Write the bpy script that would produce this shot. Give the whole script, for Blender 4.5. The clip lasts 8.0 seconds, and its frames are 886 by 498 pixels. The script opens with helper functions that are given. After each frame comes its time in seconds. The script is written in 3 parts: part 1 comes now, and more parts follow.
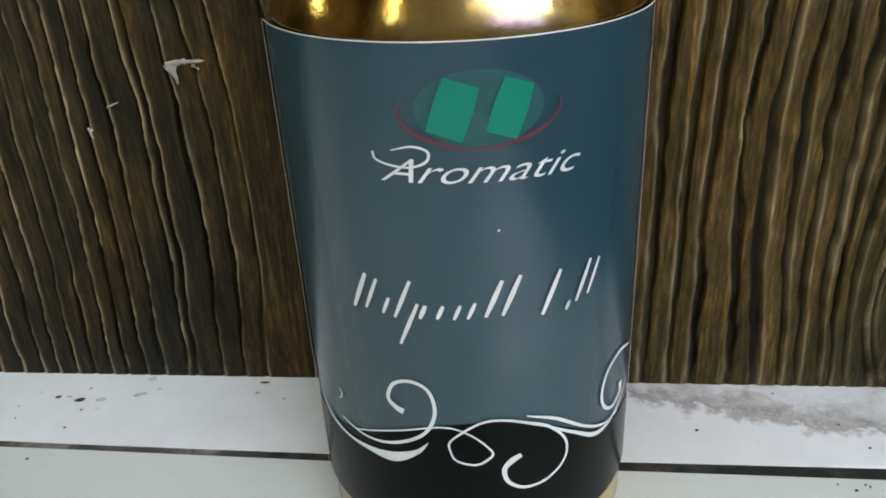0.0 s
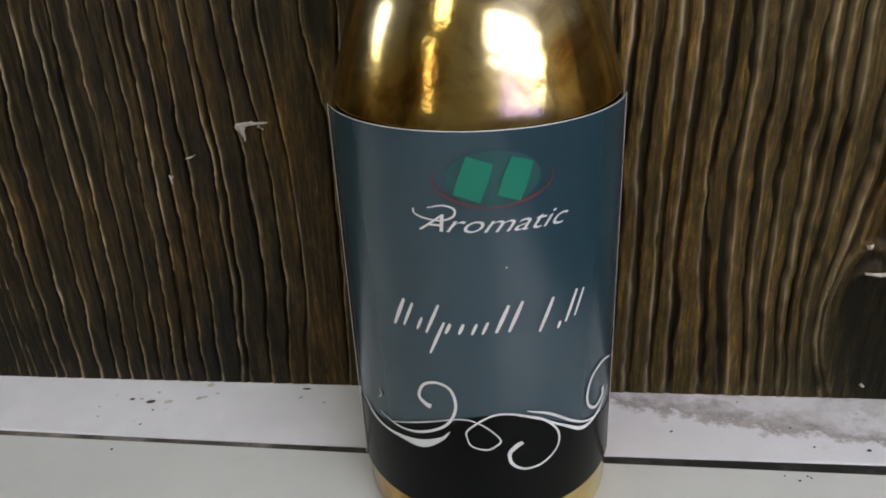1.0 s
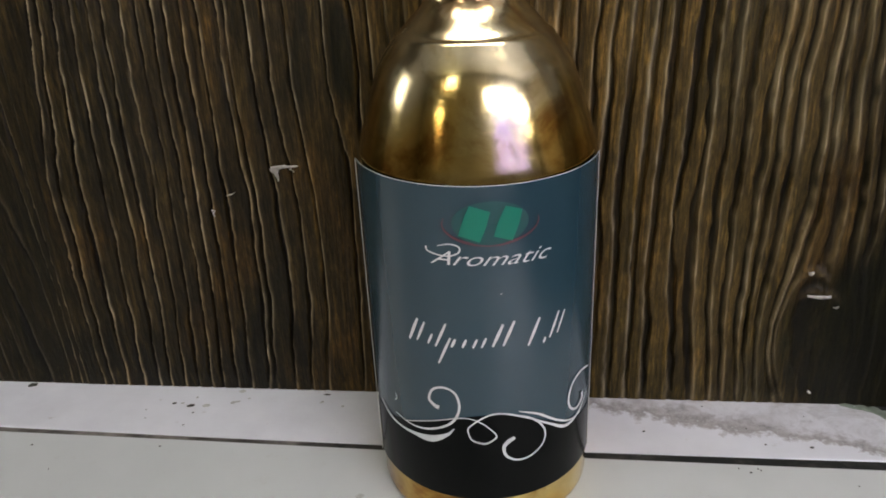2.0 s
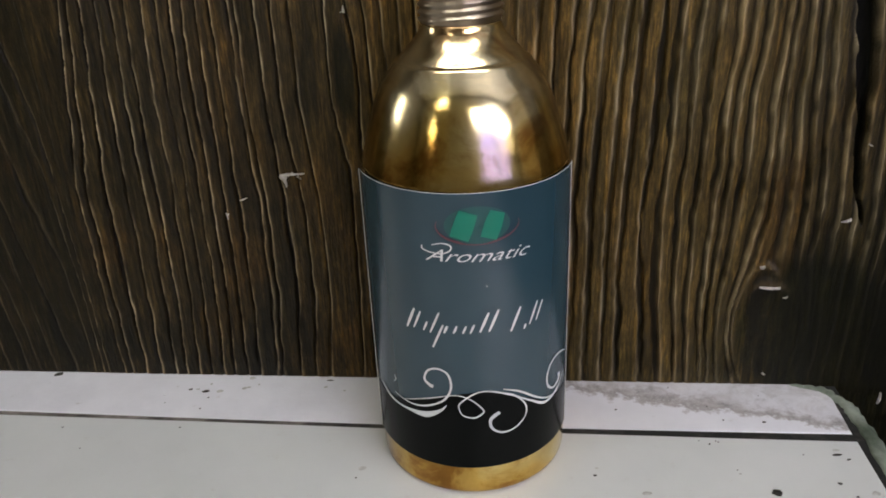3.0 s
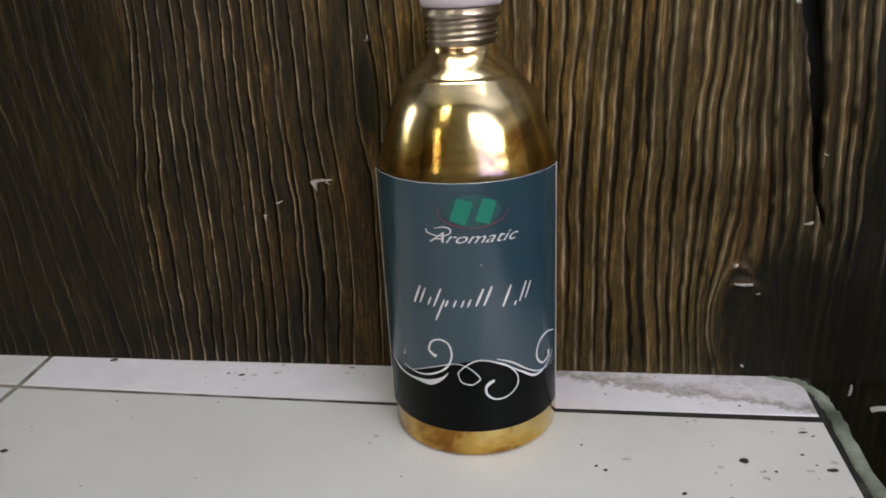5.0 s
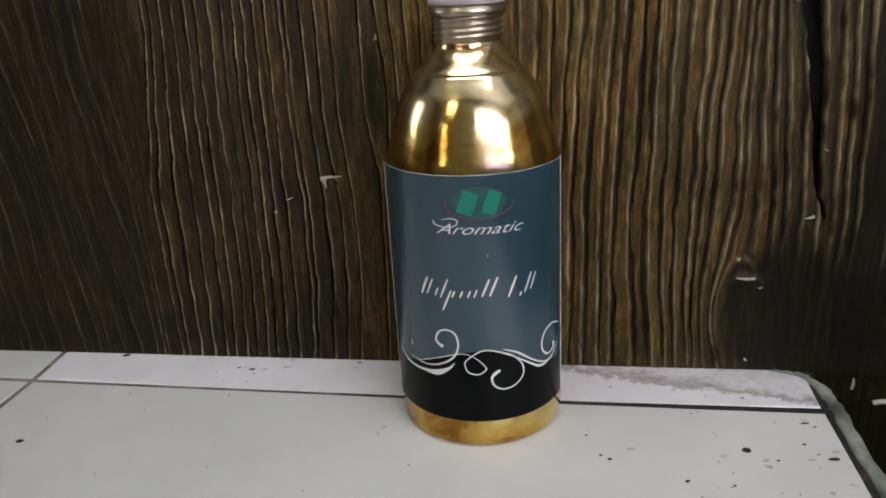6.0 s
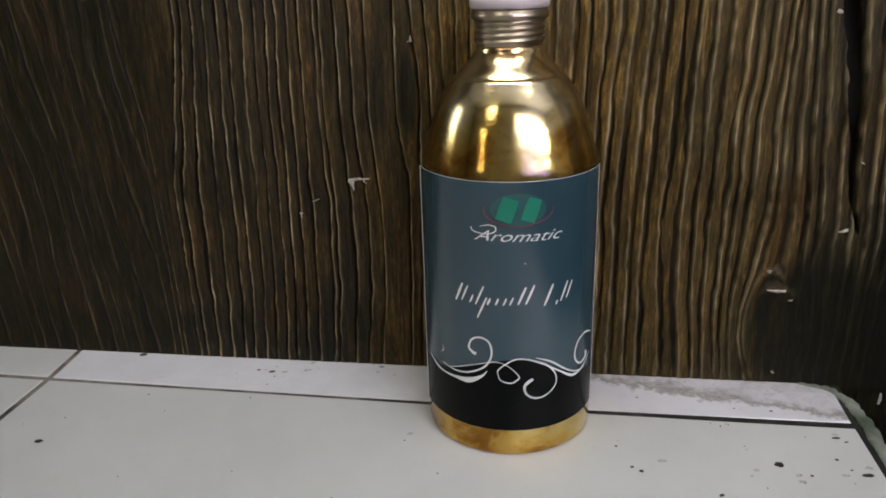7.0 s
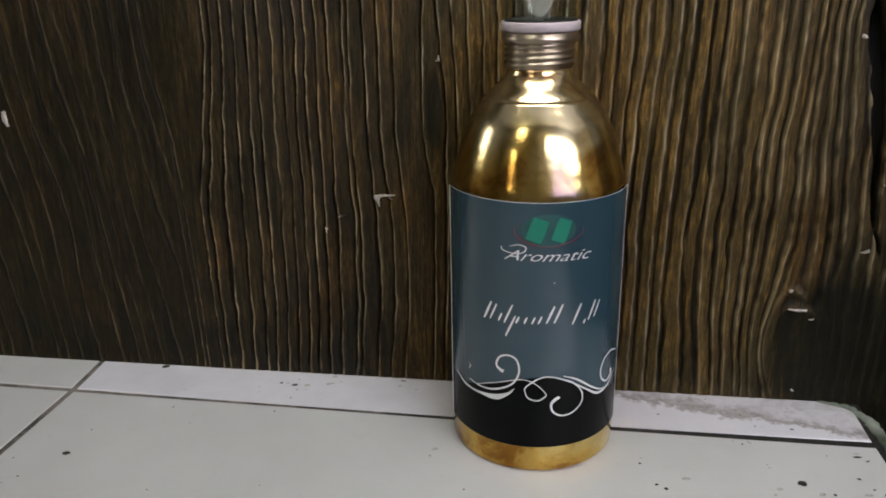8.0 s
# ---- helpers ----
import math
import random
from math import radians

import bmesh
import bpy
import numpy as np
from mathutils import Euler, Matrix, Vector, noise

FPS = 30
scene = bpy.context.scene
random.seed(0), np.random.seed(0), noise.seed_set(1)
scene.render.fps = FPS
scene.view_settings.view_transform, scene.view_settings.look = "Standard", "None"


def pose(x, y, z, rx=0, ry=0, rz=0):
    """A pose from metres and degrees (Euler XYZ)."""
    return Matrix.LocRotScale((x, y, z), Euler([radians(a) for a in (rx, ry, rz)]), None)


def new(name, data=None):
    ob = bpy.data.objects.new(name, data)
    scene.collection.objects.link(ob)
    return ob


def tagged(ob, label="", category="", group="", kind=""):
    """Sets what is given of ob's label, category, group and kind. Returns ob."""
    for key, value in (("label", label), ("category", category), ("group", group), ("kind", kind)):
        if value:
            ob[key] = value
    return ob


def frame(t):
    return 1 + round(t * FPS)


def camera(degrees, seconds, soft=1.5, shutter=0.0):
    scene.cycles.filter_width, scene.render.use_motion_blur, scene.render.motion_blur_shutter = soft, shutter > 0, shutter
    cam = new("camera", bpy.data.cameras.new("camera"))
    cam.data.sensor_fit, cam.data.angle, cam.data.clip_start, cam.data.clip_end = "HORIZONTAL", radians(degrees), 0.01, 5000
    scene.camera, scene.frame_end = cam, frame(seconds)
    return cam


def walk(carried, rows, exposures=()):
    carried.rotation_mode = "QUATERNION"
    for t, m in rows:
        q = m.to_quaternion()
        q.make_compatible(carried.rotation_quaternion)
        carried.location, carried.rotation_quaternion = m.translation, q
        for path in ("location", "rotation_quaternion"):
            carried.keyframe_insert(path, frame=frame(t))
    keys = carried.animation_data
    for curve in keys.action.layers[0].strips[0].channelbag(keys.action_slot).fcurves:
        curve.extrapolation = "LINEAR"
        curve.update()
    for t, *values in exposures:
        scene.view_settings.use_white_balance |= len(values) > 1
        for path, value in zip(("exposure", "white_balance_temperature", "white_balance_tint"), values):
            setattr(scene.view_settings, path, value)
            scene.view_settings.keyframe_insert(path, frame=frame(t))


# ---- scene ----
cam = camera(59.24, 8.0, soft=1.8)
# seconds, x, y, z in metres, then the turn in degrees
ROWS = [
    (0.0, 0.0122, -0.1416, 0.1329, 62.67, 2.91, 5.49),
    (0.5, 0.0095, -0.1603, 0.1424, 63.02, 2.98, 5.49),
    (1.0, 0.0137, -0.1762, 0.1534, 64.26, 2.68, 6.25),
    (1.5, 0.0165, -0.1947, 0.1626, 65.04, 2.86, 6.44),
    (1.7, 0.0151, -0.1998, 0.1668, 65.13, 2.64, 6.52),
    (2.8, 0.0192, -0.2315, 0.1878, 64.76, 2.58, 5.00),
    (3.0, 0.0177, -0.2357, 0.1873, 64.87, 2.40, 5.20),
    (3.5, 0.0167, -0.2476, 0.1952, 65.62, 1.39, 4.72),
    (4.0, 0.0244, -0.2600, 0.1944, 66.82, 2.24, 5.13),
    (4.5, 0.0319, -0.2714, 0.1879, 68.01, 2.32, 7.32),
    (6.0, 0.0353, -0.2888, 0.1774, 69.82, 2.97, 8.51),
    (6.5, 0.0282, -0.2885, 0.1783, 69.54, 2.28, 8.52),
    (7.0, 0.0187, -0.2870, 0.1787, 69.84, 1.60, 8.31),
    (7.5, 0.0135, -0.2872, 0.1825, 70.44, 1.30, 8.33),
    (8.0, 0.0082, -0.2903, 0.1844, 70.29, 1.11, 8.43),
]
walk(cam, [(t, pose(x, y, z, rx, ry, rz)) for t, x, y, z, rx, ry, rz in ROWS],
     [(0.0, 0.30, 6300, -2), (0.5, 0.42, 6350, 1.5), (1.0, -0.08, 6650, 6.2), (1.5, -0.10, 6700, 7.8), (3.5, 0.0, 6700, 8.2), (4.5, 0.04, 6700, 8.2), (6.5, -0.08, 6700, 8.2), (8.0, -0.13, 6700, 8.2)])

# ---- world and lamps ----
world = bpy.data.worlds.new("room_air")
scene.world = world
world.use_nodes = True
world.node_tree.nodes["Background"].inputs[0].default_value = (0.6, 0.65, 0.7, 1)
world.node_tree.nodes["Background"].inputs[1].default_value = 0.05
OVERHEAD, WARM, DAY, LOWER, SIDE = 9.0, 6.0, 37.0, 2.6, 5.0


# ---- materials ----
def material(name, color, rough=0.5, metal=0.0, coat=0.0):
    m = bpy.data.materials.new(name)
    m.use_nodes = True
    b = m.node_tree.nodes["Principled BSDF"]
    b.inputs["Base Color"].default_value = (*color, 1)
    b.inputs["Roughness"].default_value = rough
    b.inputs["Metallic"].default_value = metal
    b.inputs["Coat Weight"].default_value = coat
    return m, m.node_tree, b


def coords(tree, scale=(1, 1, 1), output="Object"):
    c = tree.nodes.new("ShaderNodeTexCoord")
    mp = tree.nodes.new("ShaderNodeMapping")
    mp.inputs["Scale"].default_value = scale
    tree.links.new(c.outputs[output], mp.inputs["Vector"])
    return mp.outputs["Vector"]


def noise_of(tree, vector, scale, detail=4, rough=0.6, distort=0.0):
    n = tree.nodes.new("ShaderNodeTexNoise")
    n.inputs["Scale"].default_value = scale
    n.inputs["Detail"].default_value = detail
    n.inputs["Roughness"].default_value = rough
    n.inputs["Distortion"].default_value = distort
    tree.links.new(vector, n.inputs["Vector"])
    return n.outputs["Fac"]


def ramp(tree, fac, stops):
    r = tree.nodes.new("ShaderNodeValToRGB")
    while len(r.color_ramp.elements) < len(stops):
        r.color_ramp.elements.new(0.5)
    for e, (p, c) in zip(r.color_ramp.elements, stops):
        e.position, e.color = p, (c, c, c, 1) if isinstance(c, (int, float)) else (*c, 1)
    tree.links.new(fac, r.inputs["Fac"])
    return r.outputs["Color"]


def mix(tree, fac, a, b, kind="MIX"):
    m = tree.nodes.new("ShaderNodeMix")
    m.data_type, m.blend_type = "RGBA", kind
    for k, v in ((0, fac), (6, a), (7, b)):
        if isinstance(v, (int, float)):
            m.inputs[k].default_value = v
        elif isinstance(v, tuple):
            m.inputs[k].default_value = (*v, 1)
        else:
            tree.links.new(v, m.inputs[k])
    return m.outputs[2]


def calc(tree, op, a, b=0.0):
    m = tree.nodes.new("ShaderNodeMath")
    m.operation = op
    for k, v in enumerate((a, b)):
        if isinstance(v, (int, float)):
            m.inputs[k].default_value = v
        else:
            tree.links.new(v, m.inputs[k])
    return m.outputs[0]


def axis(tree, vector, which):
    s = tree.nodes.new("ShaderNodeSeparateXYZ")
    tree.links.new(vector, s.inputs[0])
    return s.outputs[which]


def bump(tree, b, height, strength, distance):
    n = tree.nodes.new("ShaderNodeBump")
    n.inputs["Strength"].default_value = strength
    n.inputs["Distance"].default_value = distance
    tree.links.new(height, n.inputs["Height"])
    tree.links.new(n.outputs["Normal"], b.inputs["Normal"])


def wood_material():
    m, t, b = material("dark_stained_wood", (0.04, 0.025, 0.015), 0.5)
    fibre = noise_of(t, coords(t, (150, 150, 9)), 3.0, 5, 0.6)
    blotch = noise_of(t, coords(t, (14, 14, 6)), 2.2, 4, 0.6, 0.6)
    grey = noise_of(t, coords(t, (70, 70, 14)), 2.0, 4, 0.6, 0.3)
    dark_tone = ramp(t, fibre, [(0.30, (0.0165, 0.0140, 0.0075)), (0.50, (0.026, 0.0210, 0.0098)), (0.74, (0.072, 0.0545, 0.0250))])
    warm = ramp(t, blotch, [(0.36, (0.70, 0.74, 0.70)), (0.55, (1.0, 0.95, 0.84)), (0.70, (1.65, 1.30, 0.88))])
    col = mix(t, 1.0, dark_tone, warm, "MULTIPLY")
    rub = noise_of(t, coords(t, (220, 220, 70)), 2.0, 5, 0.7, 0.4)
    col = mix(t, 1.0, col, ramp(t, rub, [(0.34, (0.62, 0.64, 0.62)), (0.52, (0.98, 0.98, 0.94)), (0.70, (1.75, 1.70, 1.45))]), "MULTIPLY")
    hair = noise_of(t, coords(t, (600, 600, 42)), 3.0, 4, 0.7)
    col = mix(t, 1.0, col, ramp(t, hair, [(0.34, (0.50, 0.50, 0.50)), (0.50, (1.0, 1.0, 1.0)), (0.68, (1.7, 1.65, 1.5))]), "MULTIPLY")
    # the wood behind the bottle is redder and lighter than to either side
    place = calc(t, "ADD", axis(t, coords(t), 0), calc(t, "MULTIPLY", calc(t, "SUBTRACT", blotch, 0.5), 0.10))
    band_tone = ramp(t, calc(t, "ADD", calc(t, "MULTIPLY", place, 2.0), 0.5), [(0.34, (0.58, 0.52, 0.43)), (0.43, (1.5, 1.24, 0.90)), (0.56, (2.5, 2.04, 1.42)), (0.66, (1.95, 1.66, 1.20)), (0.74, (0.85, 0.78, 0.66))])
    col = mix(t, 1.0, col, band_tone, "MULTIPLY")
    at = t.nodes.new("ShaderNodeAttribute")
    at.attribute_name = "crest"
    # lighter hard wood in every ring, with groove shade put into the colour
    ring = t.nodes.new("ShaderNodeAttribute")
    ring.attribute_name = "ring_shade"
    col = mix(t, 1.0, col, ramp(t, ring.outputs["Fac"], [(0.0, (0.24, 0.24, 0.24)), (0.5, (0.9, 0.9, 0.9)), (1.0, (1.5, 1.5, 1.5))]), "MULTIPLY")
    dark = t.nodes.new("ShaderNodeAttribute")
    dark.attribute_name = "dark_tone"
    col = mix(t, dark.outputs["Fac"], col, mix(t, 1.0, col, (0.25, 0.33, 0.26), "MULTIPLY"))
    # rims of the grain made paler, their bright lit edges put into the colour
    rim_light = calc(t, "MULTIPLY", at.outputs["Fac"], ramp(t, grey, [(0.28, 0.40), (0.52, 1.0)]))
    col = mix(t, calc(t, "MULTIPLY", rim_light, 1.0), col, mix(t, ramp(t, blotch, [(0.4, 0.0), (0.7, 1.0)]), (0.36, 0.30, 0.19), (0.46, 0.33, 0.16)))
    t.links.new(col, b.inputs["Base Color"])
    t.links.new(ramp(t, grey, [(0.3, 0.56), (0.7, 0.42)]), b.inputs["Roughness"])
    b.inputs["Specular IOR Level"].default_value = 0.2
    pits = noise_of(t, coords(t, (1, 1, 0.4)), 900.0, 3, 0.6)
    bump(t, b, calc(t, "ADD", fibre, calc(t, "MULTIPLY", pits, 0.5)), 0.7, 0.0009)
    return m


def tile_material():
    m, t, b = material("white_glazed_tile", (0.75, 0.75, 0.73), 0.22)
    w = t.nodes.new("ShaderNodeNewGeometry").outputs["Position"]
    cloud = noise_of(t, w, 14.0, 4, 0.6)
    grime = noise_of(t, w, 160.0, 5, 0.7)
    base = ramp(t, cloud, [(0.3, (0.58, 0.61, 0.615)), (0.7, (0.66, 0.69, 0.695))])
    dust = ramp(t, grime, [(0.62, 0.0), (0.8, 0.35)])
    col = mix(t, dust, base, (0.42, 0.39, 0.34))
    t.links.new(col, b.inputs["Base Color"])
    t.links.new(ramp(t, cloud, [(0.3, 0.30), (0.7, 0.42)]), b.inputs["Roughness"])
    bump(t, b, cloud, 0.15, 0.002)
    return m


def smeared_tile_material():
    m, t, b = material("tile_with_dried_mortar", (0.75, 0.74, 0.75), 0.4)
    w = t.nodes.new("ShaderNodeNewGeometry").outputs["Position"]
    x, y = axis(t, w, 0), axis(t, w, 1)
    cloud = noise_of(t, w, 40.0, 5, 0.65)
    fine = noise_of(t, w, 220.0, 5, 0.7)
    # the smear fills the strip along the wall and widens towards the end of the ledge
    edge = calc(t, "ADD", calc(t, "MULTIPLY", calc(t, "SUBTRACT", y, 0.0195), 70.0), calc(t, "MULTIPLY", calc(t, "SUBTRACT", x, 0.07), 14.0))
    edge = calc(t, "ADD", edge, calc(t, "MULTIPLY", calc(t, "SUBTRACT", cloud, 0.5), 2.2))
    edge = calc(t, "ADD", edge, calc(t, "MULTIPLY", calc(t, "SUBTRACT", fine, 0.5), 1.1))
    right = ramp(t, calc(t, "MULTIPLY", x, 20.0), [(0.1, 0.0), (0.45, 1.0)])
    mask = calc(t, "MULTIPLY", ramp(t, edge, [(0.0, 0.0), (0.22, 1.0)]), right)
    # thickest along its ragged front, thin and streaky behind it
    thin = calc(t, "MULTIPLY", ramp(t, calc(t, "ADD", edge, calc(t, "MULTIPLY", cloud, 0.5)), [(0.50, 0.0), (0.98, 0.75)]), ramp(t, noise_of(t, w, 75.0, 5, 0.7, 0.6), [(0.36, 0.35), (0.60, 1.0)]))
    mask = calc(t, "MULTIPLY", mask, calc(t, "SUBTRACT", 1.0, thin))
    smear = ramp(t, fine, [(0.3, (0.25, 0.24, 0.25)), (0.7, (0.46, 0.44, 0.45))])
    white = ramp(t, cloud, [(0.3, (0.71, 0.73, 0.79)), (0.7, (0.80, 0.82, 0.88))])
    col = mix(t, mask, white, smear)
    dust = ramp(t, noise_of(t, w, 130.0, 4, 0.7), [(0.66, 0.0), (0.78, 0.5)])
    col = mix(t, dust, col, (0.33, 0.29, 0.25))
    t.links.new(col, b.inputs["Base Color"])
    t.links.new(ramp(t, mask, [(0.0, 0.38), (1.0, 0.75)]), b.inputs["Roughness"])
    bump(t, b, calc(t, "ADD", calc(t, "MULTIPLY", mask, 0.6), calc(t, "MULTIPLY", fine, 0.3)), 0.5, 0.0008)
    return m


def rough_material(name, a, c, scale, rough=0.8, height=0.001):
    m, t, b = material(name, a, rough)
    w = t.nodes.new("ShaderNodeNewGeometry").outputs["Position"]
    n = noise_of(t, w, scale, 5, 0.65)
    t.links.new(ramp(t, n, [(0.35, a), (0.68, c)]), b.inputs["Base Color"])
    bump(t, b, n, 0.4, height)
    return m


def gold_material():
    m, t, b = material("gold_anodised_aluminium", (0.72, 0.47, 0.15), 0.2, 1.0)
    v = coords(t, (1, 1, 1))
    scuff = noise_of(t, v, 120.0, 5, 0.7)
    dent = noise_of(t, v, 38.0, 3, 0.5, 0.3)
    worn = noise_of(t, v, 40.0, 2, 0.4)
    # paler round the shoulder, bright reflections from above put into the colour, with brown tarnish between
    worn_and_sheen = calc(t, "ADD", worn, ramp(t, calc(t, "MULTIPLY", axis(t, v, 2), 5.0), [(0.50, 0.0), (0.68, 0.26)]))
    tint = ramp(t, worn_and_sheen, [(0.34, (0.54, 0.33, 0.09)), (0.55, (0.72, 0.48, 0.13)), (0.68, (0.82, 0.66, 0.30)), (0.80, (0.87, 0.77, 0.53))])
    tarnish = noise_of(t, v, 58.0, 5, 0.65, 0.6)
    tint = mix(t, 1.0, tint, ramp(t, tarnish, [(0.38, (0.56, 0.42, 0.32)), (0.47, (0.86, 0.80, 0.70)), (0.54, (1.0, 1.0, 1.0))]), "MULTIPLY")
    t.links.new(mix(t, 1.0, tint, ramp(t, scuff, [(0.3, (0.82, 0.80, 0.76)), (0.6, (1.0, 1.0, 1.0))]), "MULTIPLY"), b.inputs["Base Color"])
    t.links.new(ramp(t, calc(t, "ADD", calc(t, "MULTIPLY", scuff, 0.4), calc(t, "MULTIPLY", worn, 0.6)), [(0.30, 0.09), (0.5, 0.14), (0.70, 0.22)]), b.inputs["Roughness"])
    bump(t, b, calc(t, "ADD", calc(t, "MULTIPLY", scuff, 0.30), dent), 0.19, 0.0018)
    return m


def label_material(name, color, rough, gloss=0.35):
    m, t, b = material(name, color, rough)
    b.inputs["Specular IOR Level"].default_value = gloss
    fine = noise_of(t, coords(t), 1500.0, 2, 0.5)
    t.links.new(mix(t, ramp(t, fine, [(0.3, 0.0), (0.7, 0.25)]), color, tuple(k * 0.8 for k in color)), b.inputs["Base Color"])
    return m


def glow_material(name, color, strength):
    m, t, b = material(name, (0.8, 0.8, 0.8), 0.5)
    b.inputs["Emission Color"].default_value = (*color, 1)
    b.inputs["Emission Strength"].default_value = strength
    return m


WOOD = wood_material()
TILE = tile_material()
SMEARED = smeared_tile_material()
def grout_material():
    m, t, b = material("dirty_grout", (0.02, 0.02, 0.02), 0.9)
    w = t.nodes.new("ShaderNodeNewGeometry").outputs["Position"]
    n = noise_of(t, w, 34.0, 5, 0.7)
    # scrubbed paler towards one end of the ledge
    pale = calc(t, "MULTIPLY", calc(t, "SUBTRACT", -0.06, axis(t, w, 0)), 1.6)
    n = calc(t, "ADD", n, calc(t, "MINIMUM", calc(t, "MAXIMUM", pale, -0.08), 0.14))
    t.links.new(ramp(t, n, [(0.42, (0.010, 0.011, 0.010)), (0.56, (0.06, 0.056, 0.05)), (0.70, (0.24, 0.22, 0.20))]), b.inputs["Base Color"])
    bump(t, b, n, 0.5, 0.001)
    return m


GROUT = grout_material()
EDGE = rough_material("grimy_green_edging", (0.05, 0.07, 0.05), (0.36, 0.41, 0.35), 45.0, 0.45)
PLASTER = rough_material("painted_plaster", (0.29, 0.26, 0.21), (0.36, 0.33, 0.27), 3.0, 0.8)
PALE = rough_material("pale_painted_plaster", (0.62, 0.60, 0.53), (0.70, 0.68, 0.61), 3.0, 0.8)
FLOORING = rough_material("dark_floor", (0.07, 0.068, 0.06), (0.11, 0.105, 0.095), 6.0, 0.5)
GOLD = gold_material()
NAVY = label_material("slate_blue_label", (0.020, 0.051, 0.069), 0.24, 0.80)
BLACK = label_material("black_print", (0.0020, 0.0026, 0.0024), 0.22, 0.10)
WHITE = label_material("silver_white_print", (0.66, 0.68, 0.68), 0.4)
GREEN = label_material("green_print", (0.012, 0.19, 0.125), 0.35)
HALO = label_material("deep_green_print", (0.026, 0.085, 0.085), 0.26)
RED = label_material("dull_red_print", (0.11, 0.035, 0.045), 0.32)
SILVER = material("bare_aluminium", (0.46, 0.40, 0.32), 0.30, 1.0)[0]
SEAL = rough_material("white_plastic", (0.44, 0.39, 0.42), (0.50, 0.45, 0.48), 50.0, 0.4, 0.0002)
DARK = material("black_rubber", (0.01, 0.012, 0.01), 0.75)[0]
SMUDGE = rough_material("grey_smudge", (0.36, 0.37, 0.36), (0.62, 0.63, 0.62), 300.0, 0.6, 0.0002)
SPECK = rough_material("dried_dark_drops", (0.008, 0.008, 0.007), (0.03, 0.028, 0.02), 200.0, 0.5)
FIBRE_GLINT = rough_material("pale_fibre_and_glint", (0.50, 0.48, 0.44), (0.78, 0.76, 0.72), 400.0, 0.6, 0.0005)
CABLE = rough_material("pale_grey_plastic", (0.30, 0.32, 0.30), (0.42, 0.43, 0.40), 80.0, 0.4, 0.0002)
FRAME = rough_material("white_enamel", (0.68, 0.68, 0.66), (0.74, 0.74, 0.72), 12.0, 0.4, 0.0002)
def thin_clear_material():
    m, t, b = material("clear_plastic", (0.9, 0.92, 0.9), 0.1)
    see = t.nodes.new("ShaderNodeBsdfTransparent")
    see.inputs["Color"].default_value = (0.90, 0.92, 0.90, 1)
    blend = t.nodes.new("ShaderNodeMixShader")
    gloss = t.nodes.new("ShaderNodeBsdfGlossy")
    gloss.inputs["Roughness"].default_value = 0.08
    blend.inputs[0].default_value = 0.035
    t.links.new(see.outputs[0], blend.inputs[1])
    t.links.new(gloss.outputs[0], blend.inputs[2])
    t.links.new(blend.outputs[0], t.nodes["Material Output"].inputs["Surface"])
    return m


CLEAR = thin_clear_material()
LAMP_OVERHEAD = glow_material("added_overhead_tube", (1.0, 0.98, 0.94), OVERHEAD)
LAMP_WARM = glow_material("warm_frosted_pane", (1.0, 0.96, 0.84), WARM)
LAMP_DAY = glow_material("daylit_frosted_pane", (1.0, 0.95, 1.0), DAY)
LAMP_LOWER = glow_material("daylit_lavender_pane", (0.26, 0.22, 1.0), LOWER)
LAMP_SIDE = glow_material("side_frosted_pane", (1.0, 0.97, 0.88), SIDE)


# ---- building helpers ----
def part(name, bm, mat, parent=None, label="", smooth=False):
    me = bpy.data.meshes.new(name)
    bmesh.ops.recalc_face_normals(bm, faces=bm.faces)
    bm.to_mesh(me)
    bm.free()
    me.materials.append(mat)
    if smooth:
        me.polygons.foreach_set("use_smooth", [True] * len(me.polygons))
    ob = new(name, me)
    if parent is not None:
        ob.parent = parent
    if label:
        tagged(ob, label)
    return ob


def box(lo, hi, bevel=0.0, segments=2):
    bm = bmesh.new()
    c = [(a + b) / 2 for a, b in zip(lo, hi)]
    s = [b - a for a, b in zip(lo, hi)]
    bmesh.ops.create_cube(bm, size=1, matrix=Matrix.Translation(c) @ Matrix.Diagonal((*s, 1)))
    if bevel:
        bmesh.ops.bevel(bm, geom=bm.edges[:], offset=bevel, segments=segments, affect="EDGES", profile=0.5)
    return bm


def lathe(profile, n=96, twist=None, loop=False):
    """Turns (radius, height) pairs round the z axis."""
    bm = bmesh.new()
    rings = []
    for r, z in profile:
        rings.append([bm.verts.new((r * math.sin(2 * math.pi * k / n), -r * math.cos(2 * math.pi * k / n), z + (twist(k / n) if twist else 0))) for k in range(n)])
    for a, b in zip(rings, rings[1:] + rings[:1] if loop else rings[1:]):
        for k in range(n):
            bm.faces.new((a[k], a[(k + 1) % n], b[(k + 1) % n], b[k]))
    for ring in () if loop else (rings[0], rings[-1]):
        if sum(v.co.x ** 2 + v.co.y ** 2 for v in ring) > 1e-9:
            bm.faces.new(ring)
    return bm


def smooth_line(points, steps=10):
    """A Catmull-Rom line through the points, of any dimension."""
    p = [np.array(q, float) for q in points]
    p = [2 * p[0] - p[1], *p, 2 * p[-1] - p[-2]]
    out = []
    for i in range(1, len(p) - 2):
        a, b, c, d = p[i - 1:i + 3]
        for k in range(steps):
            s = k / steps
            out.append(0.5 * (2 * b + (c - a) * s + (2 * a - 5 * b + 4 * c - d) * s * s + (3 * b - a - 3 * c + d) * s ** 3))
    out.append(p[-2])
    return out


